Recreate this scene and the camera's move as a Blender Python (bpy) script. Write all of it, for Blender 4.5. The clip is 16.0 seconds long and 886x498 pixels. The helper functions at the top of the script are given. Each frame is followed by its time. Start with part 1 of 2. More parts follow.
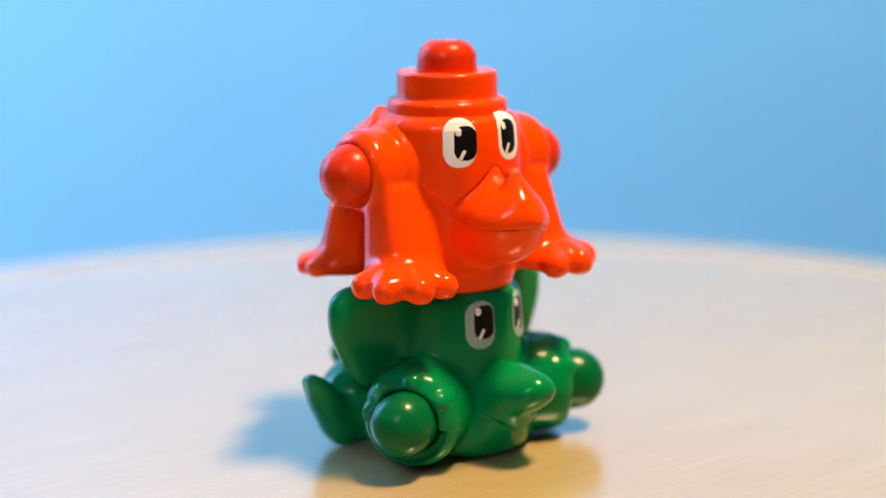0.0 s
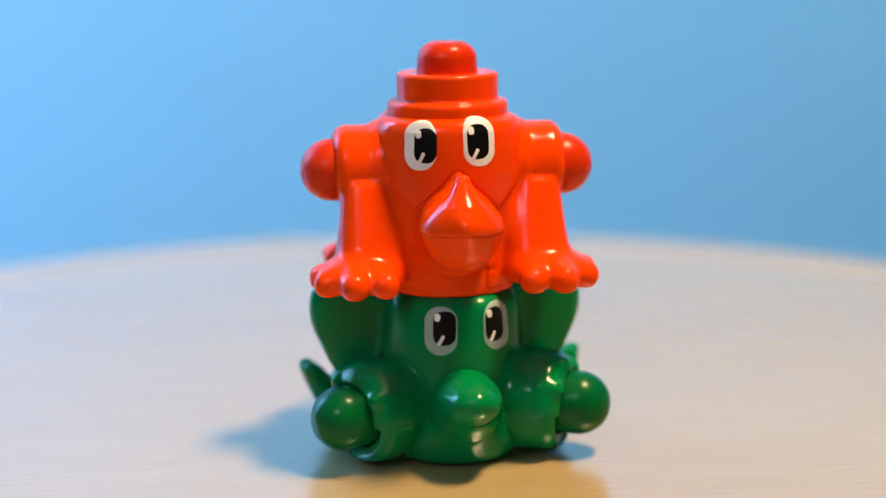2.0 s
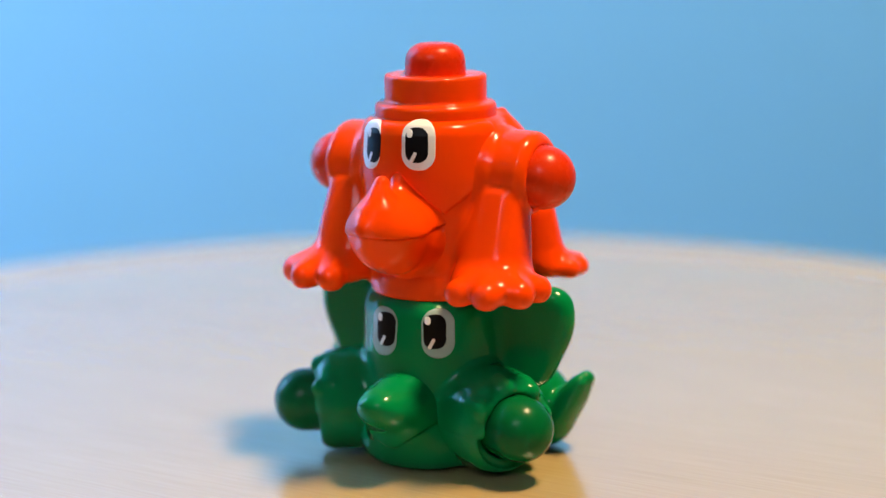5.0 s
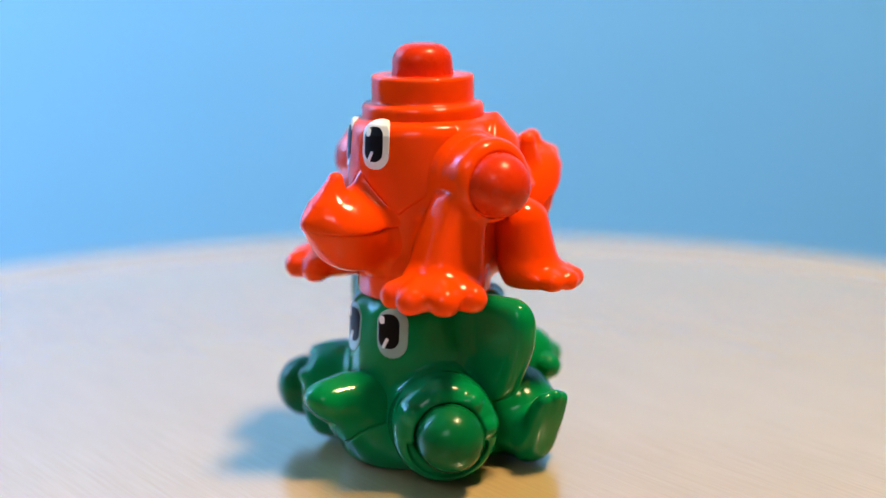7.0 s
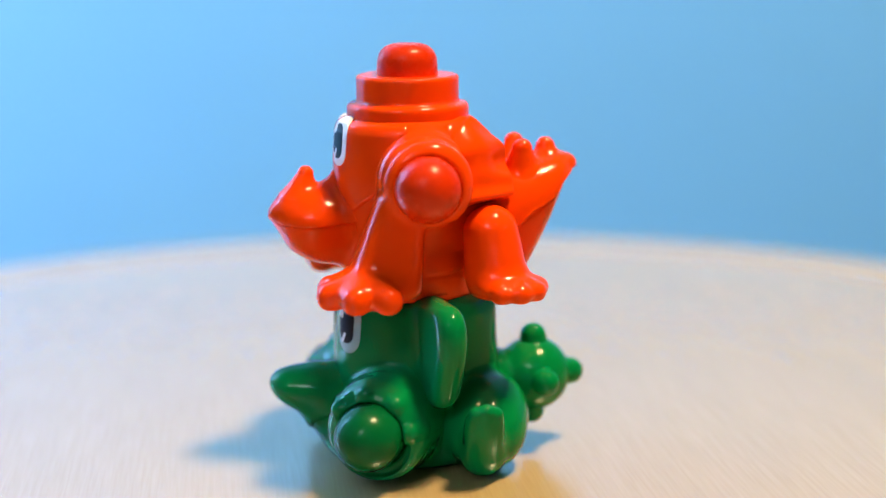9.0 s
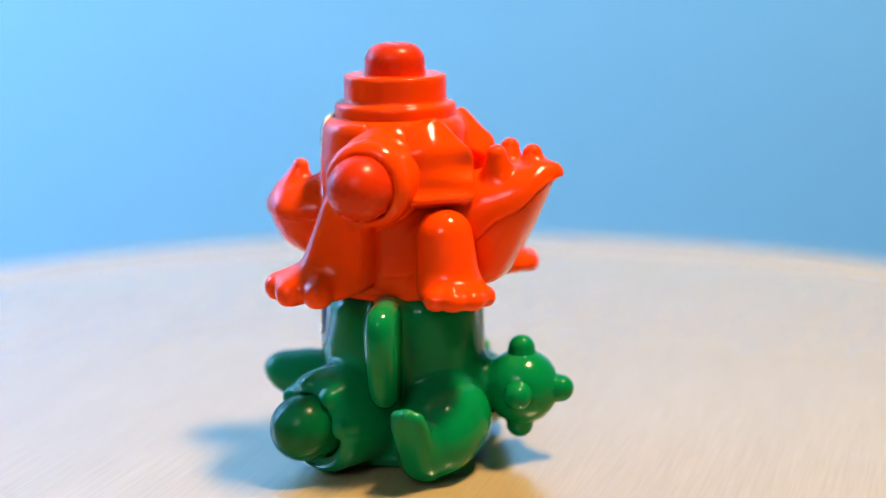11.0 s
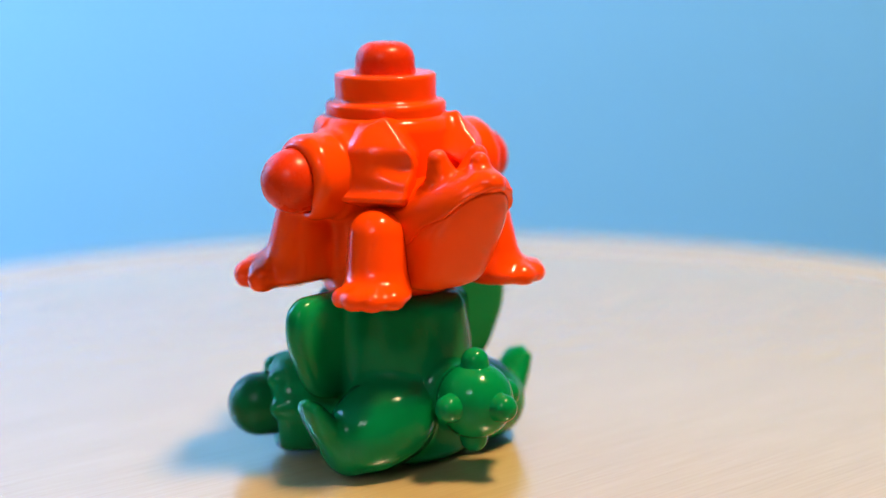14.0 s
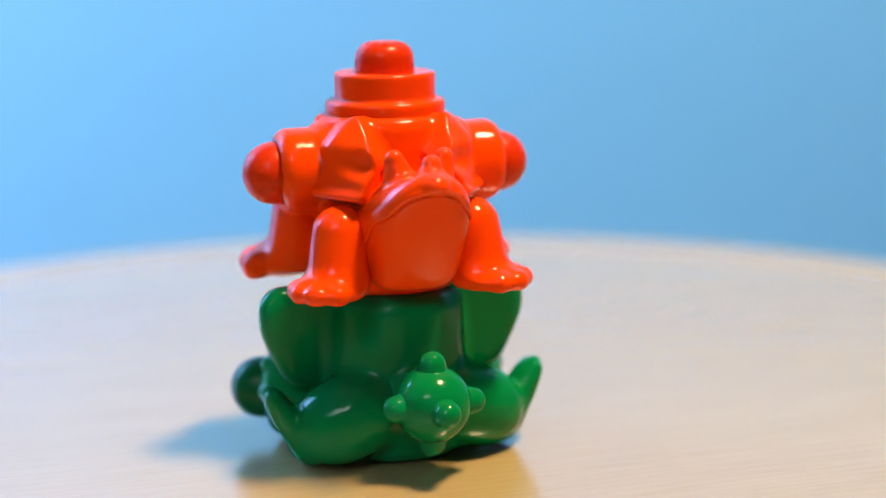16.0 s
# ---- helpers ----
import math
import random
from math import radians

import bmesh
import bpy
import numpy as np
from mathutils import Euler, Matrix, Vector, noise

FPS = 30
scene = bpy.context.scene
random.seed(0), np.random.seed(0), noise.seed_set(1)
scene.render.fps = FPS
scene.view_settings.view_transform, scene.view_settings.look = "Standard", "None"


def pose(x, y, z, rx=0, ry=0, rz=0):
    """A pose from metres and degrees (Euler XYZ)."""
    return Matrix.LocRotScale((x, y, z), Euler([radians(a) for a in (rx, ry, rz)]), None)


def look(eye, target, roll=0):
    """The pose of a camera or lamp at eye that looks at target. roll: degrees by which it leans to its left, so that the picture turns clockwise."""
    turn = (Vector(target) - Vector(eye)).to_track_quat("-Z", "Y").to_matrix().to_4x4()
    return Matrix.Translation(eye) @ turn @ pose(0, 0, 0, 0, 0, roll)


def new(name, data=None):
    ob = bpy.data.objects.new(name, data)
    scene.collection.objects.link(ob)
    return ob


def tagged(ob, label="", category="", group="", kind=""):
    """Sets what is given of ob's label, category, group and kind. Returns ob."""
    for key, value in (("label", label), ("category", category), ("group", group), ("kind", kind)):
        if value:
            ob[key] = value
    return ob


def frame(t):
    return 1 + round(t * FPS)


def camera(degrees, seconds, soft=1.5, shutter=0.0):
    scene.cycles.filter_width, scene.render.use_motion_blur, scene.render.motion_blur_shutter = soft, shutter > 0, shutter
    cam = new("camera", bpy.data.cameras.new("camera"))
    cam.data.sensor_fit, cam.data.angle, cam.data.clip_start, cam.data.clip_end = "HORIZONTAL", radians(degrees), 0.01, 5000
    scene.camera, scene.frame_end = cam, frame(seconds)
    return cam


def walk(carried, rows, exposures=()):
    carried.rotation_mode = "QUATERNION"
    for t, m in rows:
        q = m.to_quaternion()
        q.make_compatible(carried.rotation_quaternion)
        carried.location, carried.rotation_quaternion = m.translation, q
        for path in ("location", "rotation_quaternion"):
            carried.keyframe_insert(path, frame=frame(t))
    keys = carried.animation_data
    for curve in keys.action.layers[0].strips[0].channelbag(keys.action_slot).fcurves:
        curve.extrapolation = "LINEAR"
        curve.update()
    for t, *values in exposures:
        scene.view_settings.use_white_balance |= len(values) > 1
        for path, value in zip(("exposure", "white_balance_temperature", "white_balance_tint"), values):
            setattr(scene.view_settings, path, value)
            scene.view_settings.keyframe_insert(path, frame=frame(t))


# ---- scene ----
# ---- camera: stands still before the turntable ----
cam = camera(29.4, 16.0, soft=1.4)
EYE = look((0, -0.28, 0.0907), (0.014541, 0.699, -0.1091), -0.55)
cam.data.dof.use_dof = True
cam.data.dof.focus_distance = 0.268
cam.data.dof.aperture_fstop = 7.0
EXPOSURE = [(0, 0.15), (0.5, 0.1), (1, 0.03), (1.5, -0.04), (2, -0.08), (2.5, -0.09), (4, -0.09), (6.5, -0.04), (7, -0.01), (7.5, 0.01), (8, 0.03), (8.5, 0.06), (9, 0.07), (11.5, 0.15), (12, 0.17), (13, 0.17), (13.5, 0.13), (14, 0.09), (14.5, 0.05), (15, 0.05), (15.5, 0.03), (16, 0.03)]
walk(cam, [(0, EYE), (16, EYE)], EXPOSURE)

# ---- light: a cool window behind the camera, a warm lamp overhead ----
world = bpy.data.worlds.new("world")
scene.world = world
world.use_nodes = True
wn = world.node_tree.nodes
sky = wn.new("ShaderNodeTexSky")
sky.sky_type, sky.sun_disc = 'NISHITA', False
sky.sun_elevation, sky.sun_rotation = radians(35), radians(160)
world.node_tree.links.new(sky.outputs[0], wn["Background"].inputs[0])
wn["Background"].inputs[1].default_value = 0.12


def area(name, m, sx, sy, watts, rgb):
    la = bpy.data.lights.new(name, 'AREA')
    la.shape, la.size, la.size_y, la.energy, la.color = 'RECTANGLE', sx, sy, watts, rgb
    ob = new(name, la)
    ob.matrix_world = m
    return ob


area("window_light", look((-0.65, -1.67, 1.38), (-0.65, 0, 1.38)), 0.68, 0.56, 13.5, (0.86, 0.93, 1.0))
# added unseen light that brightens the blue wall from the left; spread misses the toys
side = area("wall_wash_light", look((-1.66, 0.28, 0.85), (-1.1, 1.3, 0.6)), 0.5, 0.8, 86.0, (0.93, 0.95, 1.0))
side.data.spread = radians(125)
area("lamp_light", look((0.34, -0.08, 1.03), (0, 0, 0.0)), 0.22, 0.14, 22.0, (1.0, 0.73, 0.38))


# ---- materials ----
def mat(name, rgb, rough=0.5, spec=0.5, metal=0.0, coat=0.0):
    m = bpy.data.materials.new(name)
    m.use_nodes = True
    b = m.node_tree.nodes["Principled BSDF"]
    b.inputs["Base Color"].default_value = (*rgb, 1)
    b.inputs["Roughness"].default_value = rough
    b.inputs["Specular IOR Level"].default_value = spec
    b.inputs["Metallic"].default_value = metal
    b.inputs["Coat Weight"].default_value = coat
    return m


def nd(m, kind, **sets):
    n = m.node_tree.nodes.new(kind)
    for k, v in sets.items():
        n.inputs[k.replace("_", " ")].default_value = v
    return n


def wire(m, a, b):
    m.node_tree.links.new(a, b)


def worn(m, rgb, rgb2, scale, rough0, rough1, bump):
    """Slight mottling, finger haze and fine relief on a moulded plastic."""
    b = m.node_tree.nodes["Principled BSDF"]
    co = nd(m, "ShaderNodeTexCoord")
    n1 = nd(m, "ShaderNodeTexNoise", Scale=scale, Detail=4.0)
    n2 = nd(m, "ShaderNodeTexNoise", Scale=scale * 7, Detail=6.0)
    wire(m, co.outputs["Object"], n1.inputs["Vector"])
    wire(m, co.outputs["Object"], n2.inputs["Vector"])
    mix = m.node_tree.nodes.new("ShaderNodeMix")
    mix.data_type = 'RGBA'
    mix.inputs[6].default_value, mix.inputs[7].default_value = (*rgb, 1), (*rgb2, 1)
    wire(m, n1.outputs["Fac"], mix.inputs[0])
    wire(m, mix.outputs[2], b.inputs["Base Color"])
    mr = nd(m, "ShaderNodeMapRange")
    mr.inputs[1].default_value, mr.inputs[2].default_value = 0.35, 0.7
    mr.inputs[3].default_value, mr.inputs[4].default_value = rough0, rough1
    wire(m, n2.outputs["Fac"], mr.inputs[0])
    wire(m, mr.outputs[0], b.inputs["Roughness"])
    bp = nd(m, "ShaderNodeBump", Strength=bump, Distance=0.0002)
    wire(m, n1.outputs["Fac"], bp.inputs["Height"])
    wire(m, bp.outputs[0], b.inputs["Normal"])
    return m


RED = worn(mat("red_plastic", (0.9, 0.05, 0.01), 0.25, 0.2), (0.88, 0.056, 0.0008), (0.81, 0.051, 0.001), 150, 0.10, 0.18, 0.13)
RED_DOME = worn(mat("dull_red_plastic", (0.8, 0.04, 0.01), 0.35, 0.16), (0.62, 0.028, 0.001), (0.56, 0.028, 0.002), 60, 0.26, 0.30, 0.02)
GREEN = worn(mat("green_plastic", (0.0, 0.2, 0.06), 0.22, 0.18), (0.0008, 0.200, 0.056), (0.001, 0.170, 0.048), 150, 0.09, 0.17, 0.15)
GREEN_KNOB = worn(mat("dull_green_plastic", (0.0, 0.17, 0.05), 0.3, 0.16), (0.0008, 0.112, 0.030), (0.001, 0.096, 0.027), 60, 0.22, 0.26, 0.03)
EYE_WHITE = mat("white_print", (0.78, 0.78, 0.78), 0.35)
EYE_GREY = mat("thin_white_print", (0.27, 0.39, 0.37), 0.35)
EYE_BLACK = mat("black_print", (0.003, 0.003, 0.005), 0.4, 0.12)


def wood_material():
    m = mat("varnished_pale_wood", (0.6, 0.42, 0.22), 0.24, 0.5, coat=1.0)
    b = m.node_tree.nodes["Principled BSDF"]
    b.inputs["IOR"].default_value = 1.8
    b.inputs["Coat Roughness"].default_value = 0.2
    b.inputs["Coat IOR"].default_value = 2.0
    co = nd(m, "ShaderNodeTexCoord")
    mp = nd(m, "ShaderNodeMapping")
    mp.inputs["Scale"].default_value = (1.0, 26.0, 1.0)
    wire(m, co.outputs["Object"], mp.inputs["Vector"])
    fine = nd(m, "ShaderNodeTexNoise", Scale=55.0, Detail=5.0, Roughness=0.6)
    wire(m, mp.outputs[0], fine.inputs["Vector"])
    mp2 = nd(m, "ShaderNodeMapping")
    mp2.inputs["Scale"].default_value = (1.0, 7.0, 1.0)
    wire(m, co.outputs["Object"], mp2.inputs["Vector"])
    broad = nd(m, "ShaderNodeTexNoise", Scale=14.0, Detail=3.0)
    wire(m, mp2.outputs[0], broad.inputs["Vector"])
    r1 = nd(m, "ShaderNodeValToRGB")
    r1.color_ramp.elements[0].position, r1.color_ramp.elements[0].color = 0.3, (0.49, 0.342, 0.166, 1)
    r1.color_ramp.elements[1].position, r1.color_ramp.elements[1].color = 0.7, (0.555, 0.394, 0.202, 1)
    wire(m, fine.outputs["Fac"], r1.inputs[0])
    r2 = nd(m, "ShaderNodeValToRGB")
    r2.color_ramp.elements[0].position, r2.color_ramp.elements[0].color = 0.3, (0.95, 0.95, 0.95, 1)
    r2.color_ramp.elements[1].position, r2.color_ramp.elements[1].color = 0.7, (1, 1, 1, 1)
    wire(m, broad.outputs["Fac"], r2.inputs[0])
    mx = m.node_tree.nodes.new("ShaderNodeMix")
    mx.data_type, mx.blend_type = 'RGBA', 'MULTIPLY'
    mx.inputs[0].default_value = 1.0
    wire(m, r1.outputs[0], mx.inputs[6])
    wire(m, r2.outputs[0], mx.inputs[7])
    wire(m, mx.outputs[2], b.inputs["Base Color"])
    bp = nd(m, "ShaderNodeBump", Strength=0.018, Distance=0.0003)
    wire(m, fine.outputs["Fac"], bp.inputs["Height"])
    wire(m, bp.outputs[0], b.inputs["Normal"])
    return m


WOOD = wood_material()


def painted(name, rgb, rgb2, scale, rough=0.6, bump=0.1):
    m = mat(name, rgb, rough, 0.4)
    return worn(m, rgb, rgb2, scale, rough - 0.06, rough + 0.06, bump)


BLUE = painted("blue_wall_paint", (0.135, 0.443, 0.915), (0.145, 0.458, 0.925), 9, 0.7)
WALL = painted("pale_wall_paint", (0.15, 0.145, 0.14), (0.13, 0.125, 0.12), 6)
TABLE = painted("grey_table", (0.35, 0.36, 0.38), (0.30, 0.31, 0.33), 12, 0.5)


# ---- shape functions: distances in millimetres ----
def smin(a, b, k):
    h = np.clip(0.5 + 0.5 * (b - a) / k, 0, 1)
    return b + (a - b) * h - k * h * (1 - h)


def smax(a, b, k):
    return -smin(-a, -b, k)


def blend(k, *ds):
    out = ds[0]
    for d in ds[1:]:
        out = smin(out, d, k)
    return out


def fused(d, host, P, k):
    """A part that flows into its host with a fillet; beyond the fillet it stays inside the host."""
    return smin(d, host(P) + 0.03, k)


def turned(P, c, rx=0, ry=0, rz=0):
    """The points in the space of a thing at c with that turn."""
    R = np.array(Euler([radians(a) for a in (rx, ry, rz)]).to_matrix())
    X, Y, Z = P[0] - c[0], P[1] - c[1], P[2] - c[2]
    return tuple(R[0, i] * X + R[1, i] * Y + R[2, i] * Z for i in range(3))


def ball(P, c, r):
    return np.sqrt((P[0] - c[0])**2 + (P[1] - c[1])**2 + (P[2] - c[2])**2) - r


def ell(P, c, r, turn=(0, 0, 0)):
    X, Y, Z = turned(P, c, *turn)
    k0 = np.sqrt((X / r[0])**2 + (Y / r[1])**2 + (Z / r[2])**2)
    k1 = np.sqrt((X / r[0]**2)**2 + (Y / r[1]**2)**2 + (Z / r[2]**2)**2) + 1e-9
    return k0 * (k0 - 1) / k1


def cone(P, a, b, ra, rb):
    """A round-ended taper from a to b."""
    a, b = np.array(a, float), np.array(b, float)
    d = b - a
    t = ((P[0] - a[0]) * d[0] + (P[1] - a[1]) * d[1] + (P[2] - a[2]) * d[2]) / d.dot(d)
    t = np.clip(t, 0, 1)
    return np.sqrt((P[0] - a[0] - t * d[0])**2 + (P[1] - a[1] - t * d[1])**2 + (P[2] - a[2] - t * d[2])**2) - (ra + (rb - ra) * t)


def rod(P, a, b, r, edge=0.6):
    """A cylinder from a to b with rounded rims."""
    a, b = np.array(a, float), np.array(b, float)
    d = b - a
    n = np.linalg.norm(d)
    d = d / n
    X, Y, Z = P[0] - a[0], P[1] - a[1], P[2] - a[2]
    h = X * d[0] + Y * d[1] + Z * d[2]
    q = np.sqrt(np.maximum(X * X + Y * Y + Z * Z - h * h, 0))
    u, v = q - (r - edge), np.abs(h - n / 2) - (n / 2 - edge)
    return np.minimum(np.maximum(u, v), 0) + np.hypot(np.maximum(u, 0), np.maximum(v, 0)) - edge


def plane(P, p, n):
    n = np.array(n, float) / np.linalg.norm(n)
    return (P[0] - p[0]) * n[0] + (P[1] - p[1]) * n[1] + (P[2] - p[2]) * n[2]


def surface(f, lo, hi, h):
    """Vertices and quads of the surface f = 0 inside a box, in millimetres."""
    n = [int(math.ceil((b - a) / h)) + 1 for a, b in zip(lo, hi)]
    ax = [lo[i] + h * np.arange(n[i]) for i in range(3)]
    D = f(np.meshgrid(*ax, indexing="ij"))
    inside = D < 0
    cells = tuple(k - 1 for k in n)
    acc, cnt = np.zeros((*cells, 3)), np.zeros(cells)
    corners = [(i, j, k) for i in (0, 1) for j in (0, 1) for k in (0, 1)]

    def at(A, c):
        return A[c[0]:c[0] + cells[0], c[1]:c[1] + cells[1], c[2]:c[2] + cells[2]]
    for c in corners:
        for axis in range(3):
            if c[axis]:
                continue
            e = list(c)
            e[axis] = 1
            da, db = at(D, c), at(D, e)
            cross = (da < 0) != (db < 0)
            t = np.where(cross, da / np.where(cross, da - db, 1), 0)
            for i in range(3):
                acc[..., i] += np.where(cross, c[i] + (t if i == axis else 0), 0)
            cnt += cross
    used = cnt > 0
    index = np.full(cells, -1)
    index[used] = np.arange(used.sum())
    base = np.argwhere(used)
    V = np.array(lo) + h * (base + acc[used] / cnt[used][:, None])
    for _ in range(2):
        d = f(V.T)
        g = np.stack([(f((V + e).T) - f((V - e).T)) / 0.04 for e in np.eye(3) * 0.02], 1)
        V = V - np.clip(d, -h, h)[:, None] * g / np.maximum((g * g).sum(1), 0.3)[:, None]
    quads = []
    for axis in range(3):
        u, v = (axis + 1) % 3, (axis + 2) % 3
        s0, s1 = [slice(1, -1)] * 3, [slice(1, -1)] * 3
        s0[axis], s1[axis] = slice(0, -1), slice(1, None)
        a, b = inside[tuple(s0)], inside[tuple(s1)]
        for way in (True, False):
            where = np.argwhere((a != b) & (a == way))
            where[:, u] += 1
            where[:, v] += 1
            ring = []
            for du, dv in ((-1, -1), (0, -1), (0, 0), (-1, 0)):
                w = where.copy()
                w[:, u] += du
                w[:, v] += dv
                ring.append(index[w[:, 0], w[:, 1], w[:, 2]])
            q = np.stack(ring if way else ring[::-1], 1)
            quads.append(q[(q >= 0).all(1)])
    return V, np.concatenate(quads)


def part(name, f, lo, hi, material, parent, label="", h=0.42, mirror=False):
    """One moulded part of a toy, from its shape function; mirrored across the toy where asked."""
    V, Q = surface(f, lo, hi, h)
    V = V * 0.001
    if mirror:
        V = V * np.array([-1, 1, 1])
        Q = Q[:, ::-1]
    me = bpy.data.meshes.new(name)
    me.from_pydata(V.tolist(), [], Q.tolist())
    me.shade_smooth()
    me.materials.append(material)
    ob = new(name, me)
    ob.parent = parent
    if label:
        tagged(ob, label)
    return ob


def lathe(name, profile, material, parent=None, seg=160):
    bm = bmesh.new()
    rings = []
    for r, z in profile:
        if r < 1e-6:
            rings.append([bm.verts.new((0, 0, z))])
        else:
            rings.append([bm.verts.new((r * math.cos(a), r * math.sin(a), z)) for a in (2 * math.pi * i / seg for i in range(seg))])
    for a, b in zip(rings, rings[1:]):
        for i in range(seg):
            j = (i + 1) % seg
            if len(a) == 1:
                bm.faces.new((a[0], b[j], b[i]))
            elif len(b) == 1:
                bm.faces.new((a[i], a[j], b[0]))
            else:
                bm.faces.new((a[i], a[j], b[j], b[i]))
    bmesh.ops.recalc_face_normals(bm, faces=bm.faces)
    me = bpy.data.meshes.new(name)
    bm.to_mesh(me)
    bm.free()
    me.shade_smooth()
    me.materials.append(material)
    ob = new(name, me)
    if parent:
        ob.parent = parent
    return ob


def box(name, x0, x1, y0, y1, z0, z1, material, parent=None, bevel=0.004):
    bm = bmesh.new()
    bmesh.ops.create_cube(bm, size=1)
    for v in bm.verts:
        v.co = ((x0 + x1) / 2 + v.co.x * (x1 - x0), (y0 + y1) / 2 + v.co.y * (y1 - y0), (z0 + z1) / 2 + v.co.z * (z1 - z0))
    bmesh.ops.bevel(bm, geom=list(bm.edges), offset=bevel, segments=2, affect='EDGES')
    me = bpy.data.meshes.new(name)
    bm.to_mesh(me)
    bm.free()
    me.materials.append(material)
    ob = new(name, me)
    if parent:
        ob.parent = parent
    return ob


# ---- the room around ----
FLOOR = -0.78
tagged(box("floor", -1.7, 1.7, -1.6, 0.746, FLOOR - 0.1, FLOOR, painted("brown_floor", (0.22, 0.14, 0.08), (0.17, 0.11, 0.06), 8)), "brown wooden floor of the room", "floor", kind="structure")
tagged(box("ceiling", -1.7, 1.7, -1.6, 0.746, 1.75, 1.85, WALL), "plain pale ceiling", "ceiling", kind="structure")
# the opening in this unseen wall is added to go with the wall wash light
west = tagged(new("wall_west"), "pale room wall with an opening added beside the wall wash light", "wall", kind="structure")
box("pier", -1.8, -1.704, -1.6, -0.0, FLOOR, 1.746, WALL, west)
box("pier", -1.8, -1.704, 0.56, 0.746, FLOOR, 1.746, WALL, west)
box("apron", -1.8, -1.704, 0.004, 0.556, FLOOR, 0.4, WALL, west)
box("lintel", -1.8, -1.704, 0.004, 0.556, 1.3, 1.746, WALL, west)
tagged(box("wall_east", 1.704, 1.8, -1.6, 0.746, FLOOR, 1.746, WALL), "plain pale room wall", "wall", kind="structure")
tagged(box("wall_north", -1.7, 1.7, 0.75, 0.85, FLOOR, 1.746, BLUE), "plain light blue painted wall behind the turntable", "wall", kind="structure")
south = new("wall_south")
tagged(south, "pale room wall with a window opening", "wall", kind="structure")
box("pier", -1.7, -1.024, -1.7, -1.604, FLOOR, 1.746, WALL, south)
box("pier", -0.276, 1.7, -1.7, -1.604, FLOOR, 1.746, WALL, south)
box("apron", -1.02, -0.28, -1.7, -1.604, FLOOR, 1.07, WALL, south)
box("lintel", -1.02, -0.28, -1.7, -1.604, 1.69, 1.746, WALL, south)

window = tagged(new("window_1"), "white framed window behind the camera", "window", kind="structure")
WHITE = painted("white_frame_paint", (0.75, 0.75, 0.74), (0.72, 0.72, 0.70), 20, 0.4)
for x0, x1 in ((-1.02, -0.99), (-0.67, -0.63), (-0.31, -0.28)):
    box("mullion", x0, x1, -1.64, -1.606, 1.072, 1.688, WHITE, window)
for z0, z1 in ((1.072, 1.1), (1.46, 1.48), (1.66, 1.688)):
    for x0, x1 in ((-0.989, -0.671), (-0.629, -0.311)):
        box("window_bar", x0, x1, -1.636, -1.61, z0, z1, WHITE, window)

# ---- the table and the turntable ----
table = tagged(new("table"), "plain grey table under the turntable", "table")
table.location = (0, 0, -0.034)
box("tabletop", -0.45, 0.45, -0.25, 0.2, -0.03, 0, TABLE, table)
for sx in (-0.43, 0.39):
    for sy in (-0.23, 0.14):
        box("leg", sx, sx + 0.04, sy, sy + 0.04, FLOOR + 0.034, -0.031, TABLE, table)


RIM, LIP = 0.1862, 0.0009
turntable = tagged(new("turntable"), "round pale varnished wooden turntable with a rounded rim", "turntable")
lathe("plate", [(0, 0), (0.05, 0), (0.10, 0), (0.162, 0), (0.166, 0.0001), (0.170, 0.0005), (0.174, LIP - 0.0001), (0.180, LIP), (RIM - 0.0035, LIP - 0.0004), (RIM - 0.001, LIP - 0.0018), (RIM, LIP - 0.004),
                (RIM, -0.010), (RIM - 0.003, -0.013), (0.12, -0.014), (0, -0.014)], WOOD, turntable, 256)
lathe("foot_ring", [(0, -0.015), (0.09, -0.015), (0.092, -0.018), (0.092, -0.0325), (0, -0.0325)], WOOD, turntable, 96)


# ---- the red toy ----
def red_body(P):
    q = np.hypot(P[0], P[1])
    r = np.interp(P[2], [27, 33, 36, 42, 48, 52, 55, 56.6, 58], [11.0, 11.0, 10.9, 11.6, 11.9, 11.8, 11.55, 11.0, 9.6])
    d = (q - r) * 0.93
    d = smax(d, P[2] - 57.7, 2.4)
    d = smax(d, 27.9 - P[2], 0.5)
    groove = np.hypot(q - 11.2, P[2] - 32.2) - 0.35
    return smax(d, -groove, 0.3)


def red_face(P):
    edge = 42.4 + 0.95 * np.abs(np.abs(P[0]) - 7.0)
    d = red_body(P) - 0.52
    d = smax(d, (edge - P[2]) * 0.72, 0.35)
    d = smax(d, P[2] - 57.5, 2.2)
    return smax(d, P[1] + 1.0, 0.8)


def red_skin(P):
    return red_body(P) - 0.52


def red_hat(P):
    return blend(0.5, rod(P, (0, 0, 55), (0, 0, 59.3), 10.0, 0.9), rod(P, (0, 0, 57), (0, 0, 63.7), 8.4, 0.5))


def red_dome(P):
    taper = 0.055 * (P[2] - 63.0)
    return rod(P, (0, 0, 60), (0, 0, 69.0), 5.05, 3.1) + taper


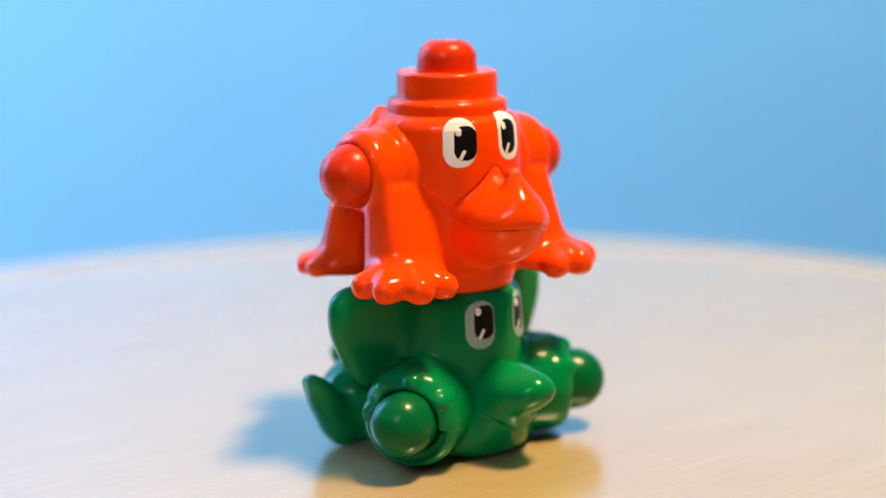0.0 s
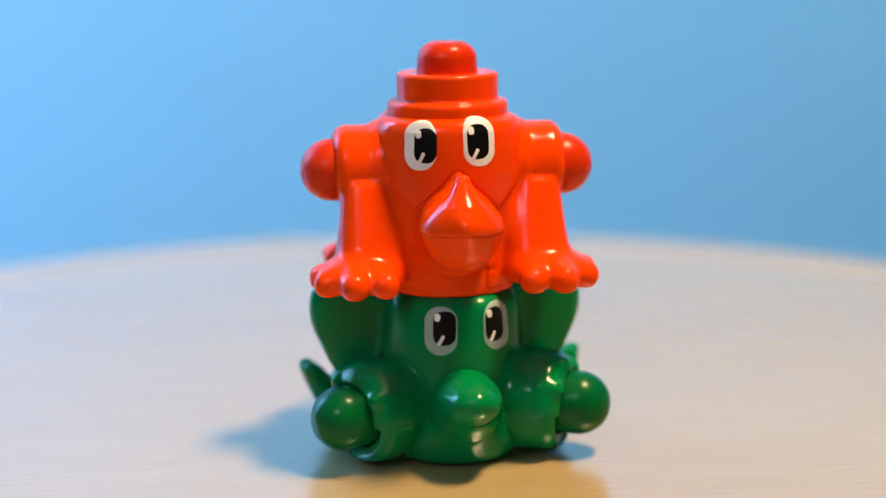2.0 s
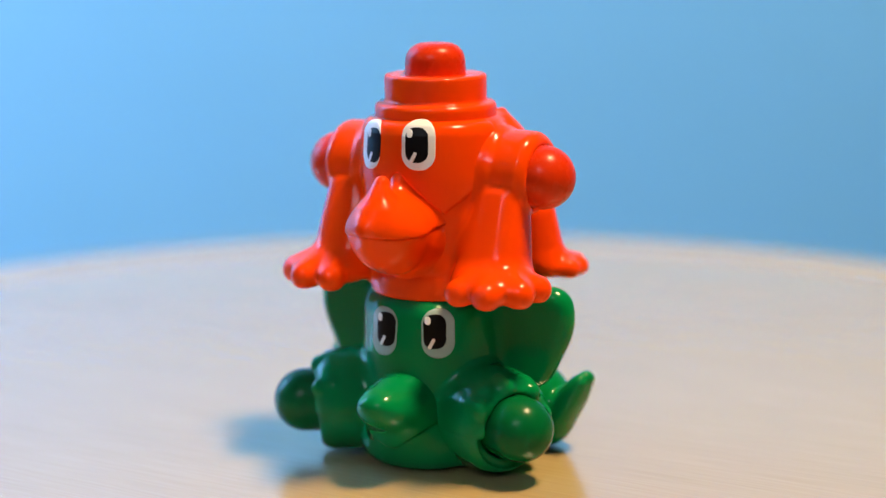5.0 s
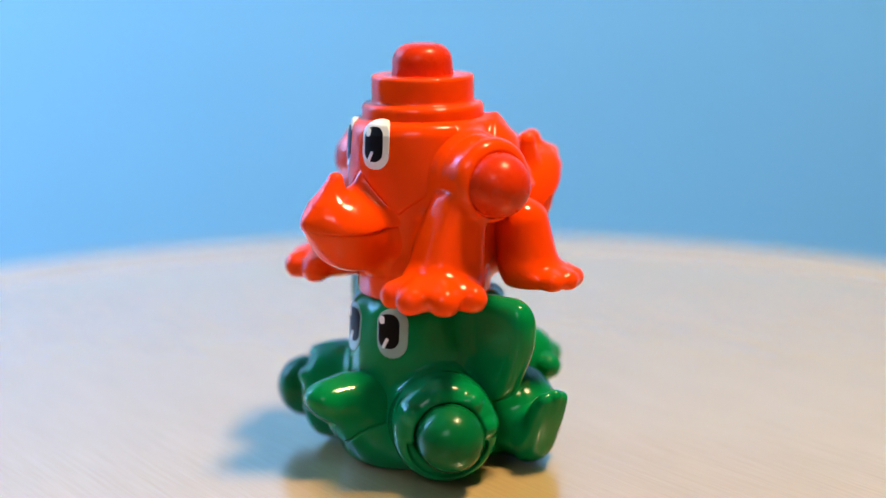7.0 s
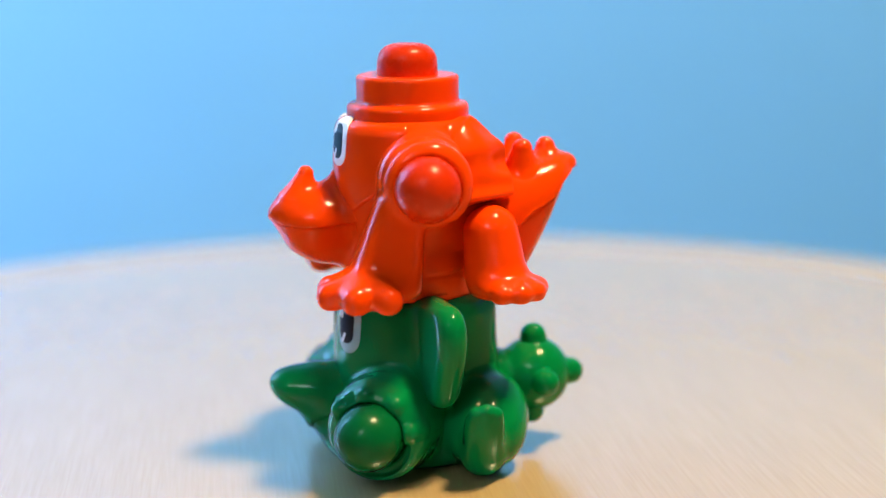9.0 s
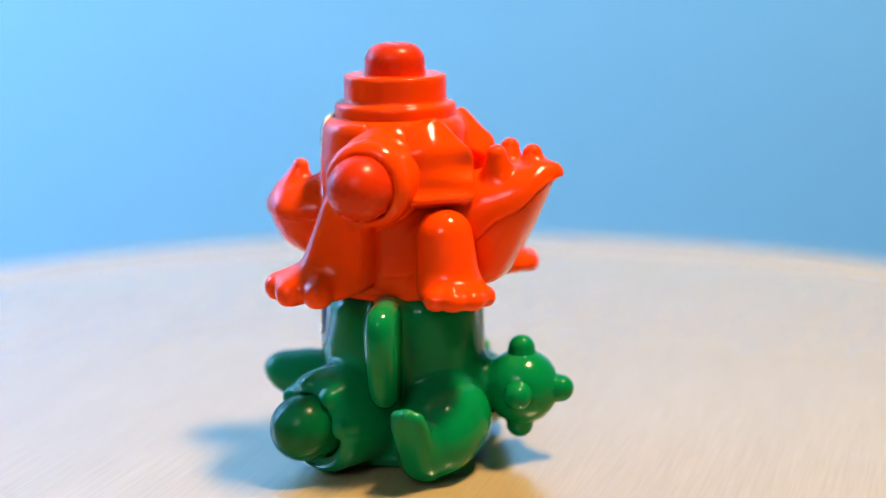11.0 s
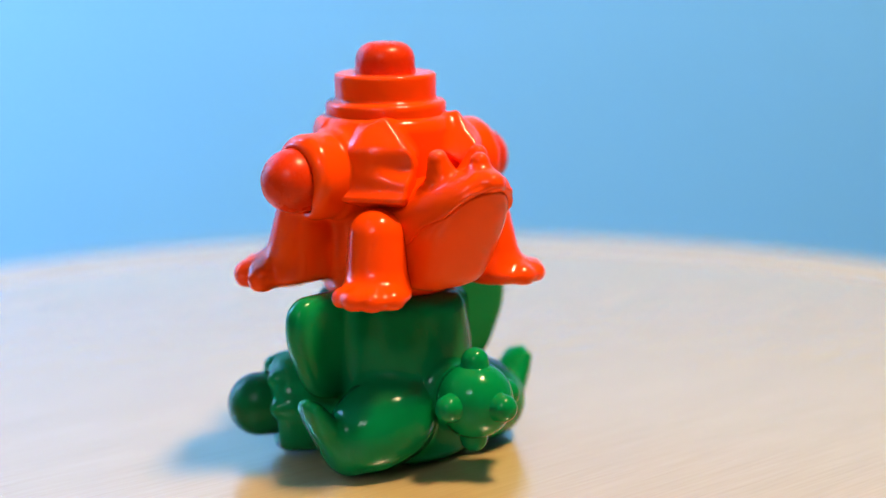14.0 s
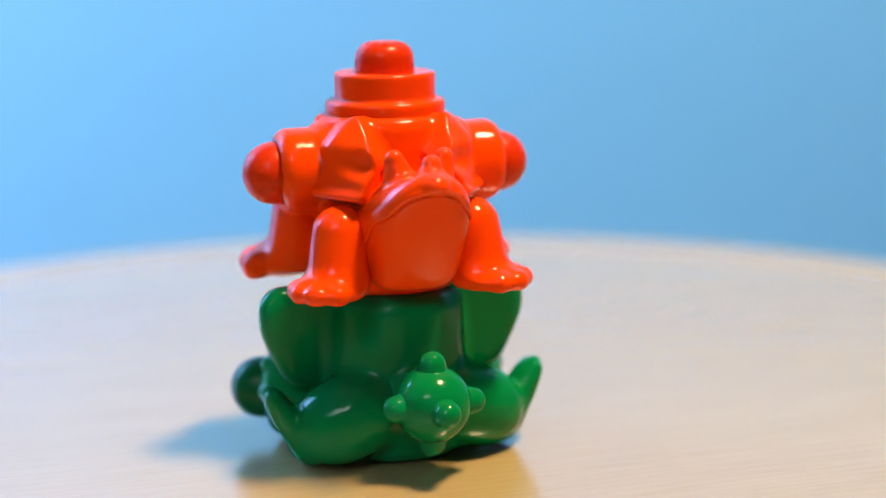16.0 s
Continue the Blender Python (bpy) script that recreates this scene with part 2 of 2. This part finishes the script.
def snout_form(P):
    bulb = ell(P, (0, -15.6, 40.7), (6.4, 6.4, 3.9))
    beak = cone(P, (0, -17.8, 41.6), (0, -21.6, 41.2), 3.6, 1.5)
    mound = ell(P, (0, -17.7, 42.3), (4.0, 4.3, 3.5))
    bridge = cone(P, (0, -11.9, 47.6), (0, -13.4, 42.4), 0.8, 3.9)
    chin = ell(P, (0, -15.2, 39.1), (6.2, 6.2, 5.8))
    neck = cone(P, (0, -8.0, 39.4), (0, -13.5, 39.7), 6.6, 5.7)
    throat = cone(P, (0, -8, 37.4), (0, -13, 37.6), 6.0, 4.6)
    return fused(blend(2.0, bulb, beak, mound, neck, bridge, chin, throat), red_body, P, 2.0)


def mouth_line(P):
    return 39.9 + 0.012 * (P[1] + 17)**2 - P[2]


def red_snout(P):
    return smax(snout_form(P), mouth_line(P), 0.2)


def red_jaw(P):
    return smax(snout_form(P) + 0.22, -mouth_line(P) - 0.15, 0.25)


def red_horn(P):
    return smin(cone(P, (0, -17.8, 43.8), (0, -16.95, 47.85), 3.5, 1.35), snout_form(P) + 0.05, 0.9)


def red_shoulder(P):
    d = smin(rod(P, (6, 1.3, 48.2), (13.2, 1.3, 48.2), 7.5, 1.2), rod(P, (6, 1.2, 48.1), (19.2, 1.2, 48.1), 7.0, 2.3), 0.5)
    d = smax(d, -rod(P, (16.0, 0.9, 47.7), (24, 0.9, 47.7), 5.15, 0.2), 0.35)
    slope = plane(P, (19.2, 1.3, 44.0), (0.8, 0, -0.6))
    return fused(smax(d, slope, 1.2), red_body, P, 1.5)


def red_knob(P):
    return cone(P, (15.5, 0.9, 47.8), (19.4, 0.8, 47.8), 5.2, 5.15)


def red_front_leg(P):
    t = np.clip((46.4 - P[2]) / 13.4, 0, 1.15)
    cx, hx = 14.05 - 0.4 * t, 3.9 + 1.95 * t
    cy, hy = -2.7 - 2.9 * t, 3.8 + 2.2 * t
    k = (np.abs((P[0] - cx) / hx)**2.7 + np.abs((P[1] - cy) / hy)**2.7 + 1e-9)**(1 / 2.7)
    leg = smax(smax((k - 1) * 4.6, P[2] - 46.6, 1.1), 30.5 - P[2], 1.0)
    web = ell(P, (9.6, -5.0, 37.0), (3.2, 3.0, 6.0))
    pad = ell(P, (15.8, -8.4, 31.6), (6.6, 6.5, 3.0))
    d = smin(fused(blend(1.6, leg, web), red_body, P, 1.6), red_shoulder(P) + 0.03, 0.9)
    d = smin(d, pad, 2.2)
    toes = blend(0.5, *[cone(P, (15.4 + 0.55 * (x - 15.4), -8.0 + 0.55 * (y + 8.0), 31.9), (x, y, 31.0), 2.3, r)
                        for x, y, r in ((12.0, -13.9, 2.3), (17.0, -14.2, 2.4), (21.0, -10.7, 2.4), (21.6, -5.8, 2.3))])
    d = smin(d, toes, 0.9)
    return smax(d, 28.9 - P[2], 0.4)


def red_hind_leg(P):
    leg = fused(cone(P, (11.2, 11.8, 39.2), (11.8, 12.5, 33.0), 4.5, 5.0), red_body, P, 1.2)
    pad = ell(P, (13.9, 14.6, 30.6), (5.9, 5.7, 2.0))
    d = smin(leg, pad, 2.6)
    toes = blend(0.7, *[cone(P, (14, 14.4, 30.8), (x, y, 30.5), 1.9, 1.6) for x, y in ((18.6, 12.4), (18.7, 15.4), (16.9, 18.0), (13.6, 19.0))])
    return smax(smin(d, toes, 1.2), 29.0 - P[2], 0.4)


def leaned(P):
    """The tail leans a little to one side towards its tip."""
    return P[0] + 0.5 * np.clip((P[1] - 9) / 19, 0, 1.1), P[1], P[2]


def tail_form(P):
    host, P = P, leaned(P)
    narrow = 0.55 + 0.45 * np.sqrt(np.clip((P[2] - 28.5) / 12.0, 0, 1))
    plan = ((np.abs(P[0] / (8.9 * narrow))**2.3 + np.abs((P[1] - 9.0) / 19.2)**2.3 + 1e-9)**(1 / 2.3) - 1) * 7.0
    under = plane(P, (0, 27.9, 47.2), (0, 0.87, -0.49))
    return fused(smax(smax(plan, under, 3.4), 29.6 - P[2], 3.0), red_body, host, 2.0)


def tail_seam(P):
    return plane(P, (0, 20.7, 42.9), (0, -0.56, 0.83)) + 0.35 * np.sin(P[1] * 0.9) + 0.012 * P[0]**2


def red_tail(P):
    X = leaned(P)
    top = plane(P, (0, 20, 49.8), (0, -0.22, 1)) + 0.042 * X[0]**2
    form = tail_form(P)
    d = smax(form - 0.06, top * 0.8, 3.6)
    d = smin(d, cone(X, (0, 24.6, 47.8), (0, 26.6, 47.9), 2.3, 1.5), 1.6)
    d = smax(d, -tail_seam(P), 0.25)
    flash = np.hypot(form, tail_seam(P) - 0.1) - 0.2 - 0.07 * np.sin(1.7 * P[0] + 1.1 * P[1])
    return smin(d, smax(flash, 13.0 - P[1], 0.3), 0.25)


def red_tail_under(P):
    return smax(tail_form(P) + 0.1, tail_seam(P) - 0.05, 0.25)


def red_tail_spike(x, y, z):
    return lambda P: smin(cone(P, (x * 0.7, y, 47.6), (x * 0.97, y, z - 1.6), 3.1, 1.6), red_tail(P) + 0.03, 0.8)


def red_flap(P):
    s, c = math.sin(radians(21)), math.cos(radians(21))
    X, Y, Z = P[0] - 12.3, P[1] - 12.6, P[2] - 45.0
    u = -0.55 * X + 0.835 * Y
    w = -0.835 * s * X - 0.55 * s * Y + c * Z
    n = 0.835 * c * X + 0.55 * c * Y + s * Z
    pts = ((-6.0, 0.0), (-6.6, 8.6), (-0.2, 14.3), (5.8, 7.4), (4.9, 0.0))
    d = -1e3
    for (u0, w0), (u1, w1) in zip(pts, pts[1:] + pts[:1]):
        k = math.hypot(u1 - u0, w1 - w0)
        d = smax(d, ((u - u0) * (w0 - w1) + (w - w0) * (u1 - u0)) / k, 1.2)
    fold = 0.85 * np.exp(-((w - 8.2 - 0.10 * u) / 1.7)**2) + 0.5 * np.exp(-((w - 3.6 + 0.12 * u) / 1.2)**2) * np.clip(0.6 + u / 8, 0, 1)
    hem = 0.6 * np.exp(-((w - 0.4) / 1.3)**2) - 0.5 * np.exp(-((w - 5.8) / 1.3)**2)
    d = smax(d, np.abs(n + 2.6) - 1.9 - fold - hem + 0.012 * u * u, 0.7)
    return fused(smin(d, ell(P, (8.6, 8.2, 50.5), (3.8, 3.8, 5.0)), 3.0), red_body, P, 1.5)


def stadium(u, v, hu, hv, r):
    return np.hypot(np.maximum(np.abs(u) - (hu - r), 0), np.maximum(np.abs(v) - (hv - r), 0)) - r


def printed_eye(face, cx, cy, cz, hu, hv, shift, rise, toy, white, white_label, lean):
    """Printed eye that follows the face: a white oval, a black pupil, two glints."""
    yaw = math.atan2(cx, -cy)

    def uv(P):
        return (P[0] - cx) * math.cos(yaw) + (P[1] - cy) * math.sin(yaw), P[2] - cz

    def patch(lift, u0, v0, a, b, r, tilt=0.0):
        def f(P):
            u, v = uv(P)
            u, v = u - u0, v - v0
            u, v = u * math.cos(tilt) - v * math.sin(tilt), u * math.sin(tilt) + v * math.cos(tilt)
            return np.maximum(np.abs(face(P) - (lift - 0.4) / 2) - (lift + 0.4) / 2, stadium(u, v, a, b, r))
        return f
    lo, hi = (cx - 4.4, cy - 4.0, cz - 4.8), (cx + 4.4, cy + 4.0, cz + 4.8)
    eye = part("eye", patch(0.07, 0, 0, hu, hv, hu * 0.93), lo, hi, white, toy, white_label, 0.17)
    part("pupil", patch(0.11, shift, rise, hu * 0.69, hv * 0.71, hu * 0.6), lo, hi, EYE_BLACK, eye, "black pupil", 0.14)
    part("glint", patch(0.15, shift - hu * 0.42, rise + hv * 0.46, 0.5, 0.66, 0.45), lo, hi, EYE_WHITE, eye, "white printed glint", 0.11)
    part("glint", patch(0.15, shift - hu * 0.2, rise - hv * 0.49, 0.3, 0.95, 0.26, lean), lo, hi, EYE_WHITE, eye, "white printed glint", 0.1)


red = tagged(new("red_toy_dinosaur"), "glossy red plastic toy dinosaur stacked on the green toy", "toy", "stacked toys")
part("body", red_body, (-14, -14, 27), (14, 14, 59), RED, red)
part("face", red_face, (-14, -14.5, 40), (14, 1, 58), RED, red)
hat = part("hat", red_hat, (-12, -12, 55), (12, 12, 65), RED, red, h=0.4)
part("hat_knob", red_dome, (-6, -6, 59.5), (6, 6, 70.5), RED_DOME, hat, "dull red domed hat knob", 0.36)
snout = part("snout", red_snout, (-8, -24.5, 37), (8, -2, 51), RED, red, h=0.36)
part("jaw", red_jaw, (-8, -24, 31), (8, -2, 42), RED, snout)
part("horn", red_horn, (-6.5, -23.5, 40.6), (6.5, -11.5, 50.5), RED, snout, h=0.3)
for side in (False, True):
    sh = part("shoulder", red_shoulder, (6, -8, 39), (20, 10, 57), RED, red, h=0.4, mirror=side)
    part("shoulder_knob", red_knob, (9, -6, 41), (26, 8, 55), RED_DOME, sh, "dull red round shoulder knob", 0.38, side)
    part("front_leg", red_front_leg, (5, -18, 28), (26, 5, 51), RED, red, h=0.36, mirror=side)
    part("hind_leg", red_hind_leg, (5, 5, 28), (22, 23, 46), RED, red, h=0.36, mirror=side)
    part("back_flap", red_flap, (2, 3, 42), (20, 21, 60), RED, red, h=0.34, mirror=side)
tail = part("tail", red_tail, (-10, 2, 28), (10, 30, 53), RED, red, h=0.36)
part("tail_underside", red_tail_under, (-10, 2, 27), (10, 30, 52), RED, tail, h=0.4)
for x, y, z in ((4.0, 18.3, 53.2), (-4.4, 18.3, 53.2), (-0.8, 23.0, 52.8)):
    part("tail_spike", red_tail_spike(x, y, z), (x - 4, y - 4, 46), (x + 4, y + 4, 54.5), RED, tail, h=0.3)
printed_eye(red_skin, -6.1, -10.9, 53.0, 2.75, 3.95, 0.95, 0.0, red, EYE_WHITE, "white oval printed eye", 0.5)
printed_eye(red_skin, 3.65, -12.0, 53.5, 2.75, 3.95, -0.25, 0.05, red, EYE_WHITE, "white oval printed eye", 0.5)


# ---- the green toy ----
def green_body(P):
    Y = P[1] - 0.8
    q = (np.abs(P[0] / 12.3)**2.2 + np.abs(Y / 13.8)**2.2 + 1e-9)**(1 / 2.2)
    phi = np.arctan2(Y, P[0])
    lobes = 0.28 * np.cos(10 * phi) * np.clip((P[2] - 20) / 7, 0, 1)
    r = np.interp(P[2], [0, 2, 6, 12, 20, 26, 29], [0.95, 1.04, 1.06, 1.02, 0.985, 0.955, 0.93])
    d = (q - r) * 12.4 - lobes
    d = smax(d, P[2] - 28.2, 3.2)
    return smax(d, -P[2], 1.6)


def beak_form(P):
    d = blend(2.0, cone(P, (0, -8.5, 10.3), (0, -15.5, 11.3), 6.5, 4.7), ell(P, (0, -15.4, 11.6), (5.2, 8.4, 4.1), (-6, 0, 0)))
    d = smin(d, ell(P, (0, -11.5, 7.6), (6.6, 7.5, 6.4)), 1.6)
    d = smin(d, ball(P, (0, -20.8, 12.2), 2.5), 3.0)
    return smax(d, plane(P, (0, -20.6, 7.6), (0, -0.72, -0.69)), 2.8)


def lip_line(P):
    return 4.3 + 0.72 * np.sqrt(P[0]**2 + 0.6) - P[2]


def green_snout(P):
    return smax(beak_form(P), lip_line(P) * 0.8, 0.3)


def green_jaw(P):
    base = smin(beak_form(P) + 0.35, ell(P, (0, -9.0, 4.4), (9.4, 6.6, 5.4)), 1.6)
    base = fused(base, green_body, P, 2.2)
    return smax(smax(base, -lip_line(P) * 0.8 - 0.1, 0.3), 0.2 - P[2], 0.8)


def green_arm(P):
    d = smax(blend(2.0, cone(P, (7.5, -3.2, 8.6), (13.0, -6.7, 9.1), 8.0, 8.1), rod(P, (6, -2.6, 8.7), (18.0, -9.7, 8.7), 8.2, 2.6)), 0.2 - P[2], 0.8)
    d = fused(d, green_body, P, 1.6)
    seam = np.hypot(P[2] - 7.9, d) - 0.16
    d = smax(d, -seam, 0.15)
    u, w = (0.86, -0.51), (0.51, 0.86)
    for a in (8, 52, 98, 146):
        x, z = 6.75 * math.cos(radians(a)), 6.75 * math.sin(radians(a))
        c0 = (15.6 + w[0] * x, -8.3 + w[1] * x, 8.7 + z)
        c1 = (15.6 + 2.1 * u[0] + w[0] * x * 0.94, -8.3 + 2.1 * u[1] + w[1] * x * 0.94, 8.7 + z * 0.94)
        d = smin(d, cone(P, c0, c1, 1.95, 1.75), 0.5)
    d = smax(d, -rod(P, (14.5, -7.5, 8.7), (27, -14.9, 8.7), 5.5, 0.3), 0.5)
    lip = rod(P, (17.1, -9.1, 8.2), (27, -15.0, 8.2), 6.5, 0.3)
    return smax(d, -np.maximum(lip, P[2] - 7.6), 0.5)


def green_knob(P):
    return cone(P, (16.5, -8.7, 8.8), (19.9, -10.6, 8.8), 5.3, 5.3)


def green_ear(P):
    X, Y, Z = turned(P, (17.0, 2.2, 20.5), 0, 0, 8)
    pts = ((-7.5, 8.6), (5.4, 8.9), (7.4, 3.0), (2.0, -8.6), (-7.5, -9.6))
    d = -1e3
    for (x0, z0), (x1, z1) in zip(pts, pts[1:] + pts[:1]):
        n = math.hypot(x1 - x0, z1 - z0)
        d = smax(d, ((X - x0) * (z0 - z1) + (Z - z0) * (x1 - x0)) / n, 3.2)
    d = smax(d, np.abs(Y) - 2.45, 2.7)
    return fused(d, green_body, P, 2.3)


def green_thigh(P):
    d = blend(2.0, ell(P, (11.4, 9.8, 7.7), (9.0, 7.2, 7.2), (0, 20, 0)), ell(P, (8.6, 13.0, 8.8), (6.0, 4.6, 5.7)), cone(P, (13.5, 8.8, 5.6), (17.2, 8.2, 4.0), 4.4, 2.8))
    return smax(fused(d, green_body, P, 2.0), 0.2 - P[2], 0.6)


def green_foot(P):
    X, Y, Z = turned(P, (20.4, 8.0, 7.2), 0, 0, -10)
    along, out = 0.50 * X + 0.866 * Z, 0.866 * X - 0.50 * Z
    k0 = (np.abs(along / 7.5)**2.8 + np.abs(Y / (3.25 + 0.03 * along))**2.8 + 1e-9)**(1 / 2.8)
    d = smax((k0 - 1) * 3.4, np.abs(out + 0.3) - 2.2 + 0.045 * Y**2 + 0.012 * along**2, 1.9)
    toes = blend(0.3, *[cone(P, (x - 1.0, y, z - 1.7), (x, y, z), 1.15, 1.0) for x, y, z in ((23.3, 6.1, 12.5), (23.9, 7.7, 13.1), (23.5, 9.3, 12.5))])
    return smax(smin(smin(d, toes, 0.7), green_thigh(P) + 0.03, 1.7), 0.2 - P[2], 0.6)


def green_tail_stem(P):
    return fused(cone(P, (0, 11, 11.3), (0, 18, 12.2), 5.2, 4.2), green_body, P, 2.0)


def green_tail(P):
    return smin(ball(P, (0.1, 21.1, 12.1), 6.25), green_tail_stem(P) + 0.03, 0.8)


green = tagged(new("green_toy_dinosaur"), "glossy green plastic toy dinosaur sitting on the turntable", "toy", "stacked toys")
part("body", green_body, (-15, -16, -1), (15, 18, 30), GREEN, green)
snout = part("snout", green_snout, (-8, -25, 3), (8, -4, 19.5), GREEN, green, h=0.36)
part("jaw", green_jaw, (-9, -21, -1), (9, -3, 13), GREEN, snout)
for side in (False, True):
    arm = part("arm", green_arm, (-2, -21, -1), (27, 7, 19), GREEN, green, h=0.38, mirror=side)
    part("arm_knob", green_knob, (10, -18, 2), (27, -2, 16), GREEN_KNOB, arm, "dull green round arm knob", 0.38, side)
    part("ear", green_ear, (8, -3, 9), (26, 8, 31), GREEN, green, h=0.38, mirror=side)
    leg = part("leg", green_thigh, (3, 0, -1), (24, 20, 18), GREEN, green, mirror=side)
    part("foot", green_foot, (12, 1, -1), (28, 15, 16), GREEN, leg, h=0.36, mirror=side)
part("tail", green_tail_stem, (-7, 4, 5), (7, 24, 18), GREEN, green)
club = part("tail_ball", green_tail, (-8, 13, 4), (8, 29, 20), GREEN, green, "round green tail ball with bumps", 0.38)
for d in ((0, 0, 1), (0, 1, 0), (1, 0.1, 0), (-1, 0.1, 0), (0, -0.05, -1)):
    d = Vector(d).normalized()
    c0, c1 = Vector((0.1, 21.1, 12.1)) + d * 4.0, Vector((0.1, 21.1, 12.1)) + d * 6.5
    part("tail_bump", lambda P: cone(P, c0, c1, 2.8, 2.25), [min(a, b) - 3 for a, b in zip(c0, c1)], [max(a, b) + 3 for a, b in zip(c0, c1)], GREEN, club, h=0.3)
printed_eye(green_body, -4.0, -12.6, 22.8, 2.7, 4.0, 0.62, 0.45, green, EYE_GREY, "thin white oval printed eye", 0.5)
printed_eye(green_body, 6.0, -11.8, 23.1, 2.7, 4.0, -0.55, 0.35, green, EYE_GREY, "thin white oval printed eye", 0.5)

# ---- what moves: the turntable turns clockwise and carries both toys ----
TURN = [(0, 37.3), (0.5, 29.8), (1, 22.4), (1.5, 14.1), (2, 6.7), (2.5, 0), (3, -5.6), (3.5, -11.7), (4, -18.9), (4.5, -25.0), (5, -31.0), (5.5, -37.0), (6, -43.0),
        (6.5, -49.0), (7, -56.1), (7.5, -61.9), (8, -67.5), (8.5, -75.5), (9, -83.3), (9.5, -89.8), (10, -96.1), (10.5, -102.3), (11, -108.4),
        (11.5, -114.4), (12, -119.9), (12.5, -125.5), (13, -131.2), (13.5, -136.1), (14, -141.8), (14.5, -146.7), (15, -152.1), (15.5, -158.0), (16, -163.1)]
AXIS = (0.00488, -0.00205)


def motions():
    place = pose(AXIS[0], AXIS[1], 0)
    walk(turntable, [(t, pose(0, 0, 0, 0, 0, a)) for t, a in TURN])
    walk(red, [(t, pose(0, 0, 0, 0, 0, a) @ place) for t, a in TURN])
    walk(green, [(t, pose(0, 0, 0, 0, 0, a) @ place @ pose(0, 0, 0, 0, 0, 3.5)) for t, a in TURN])


motions()
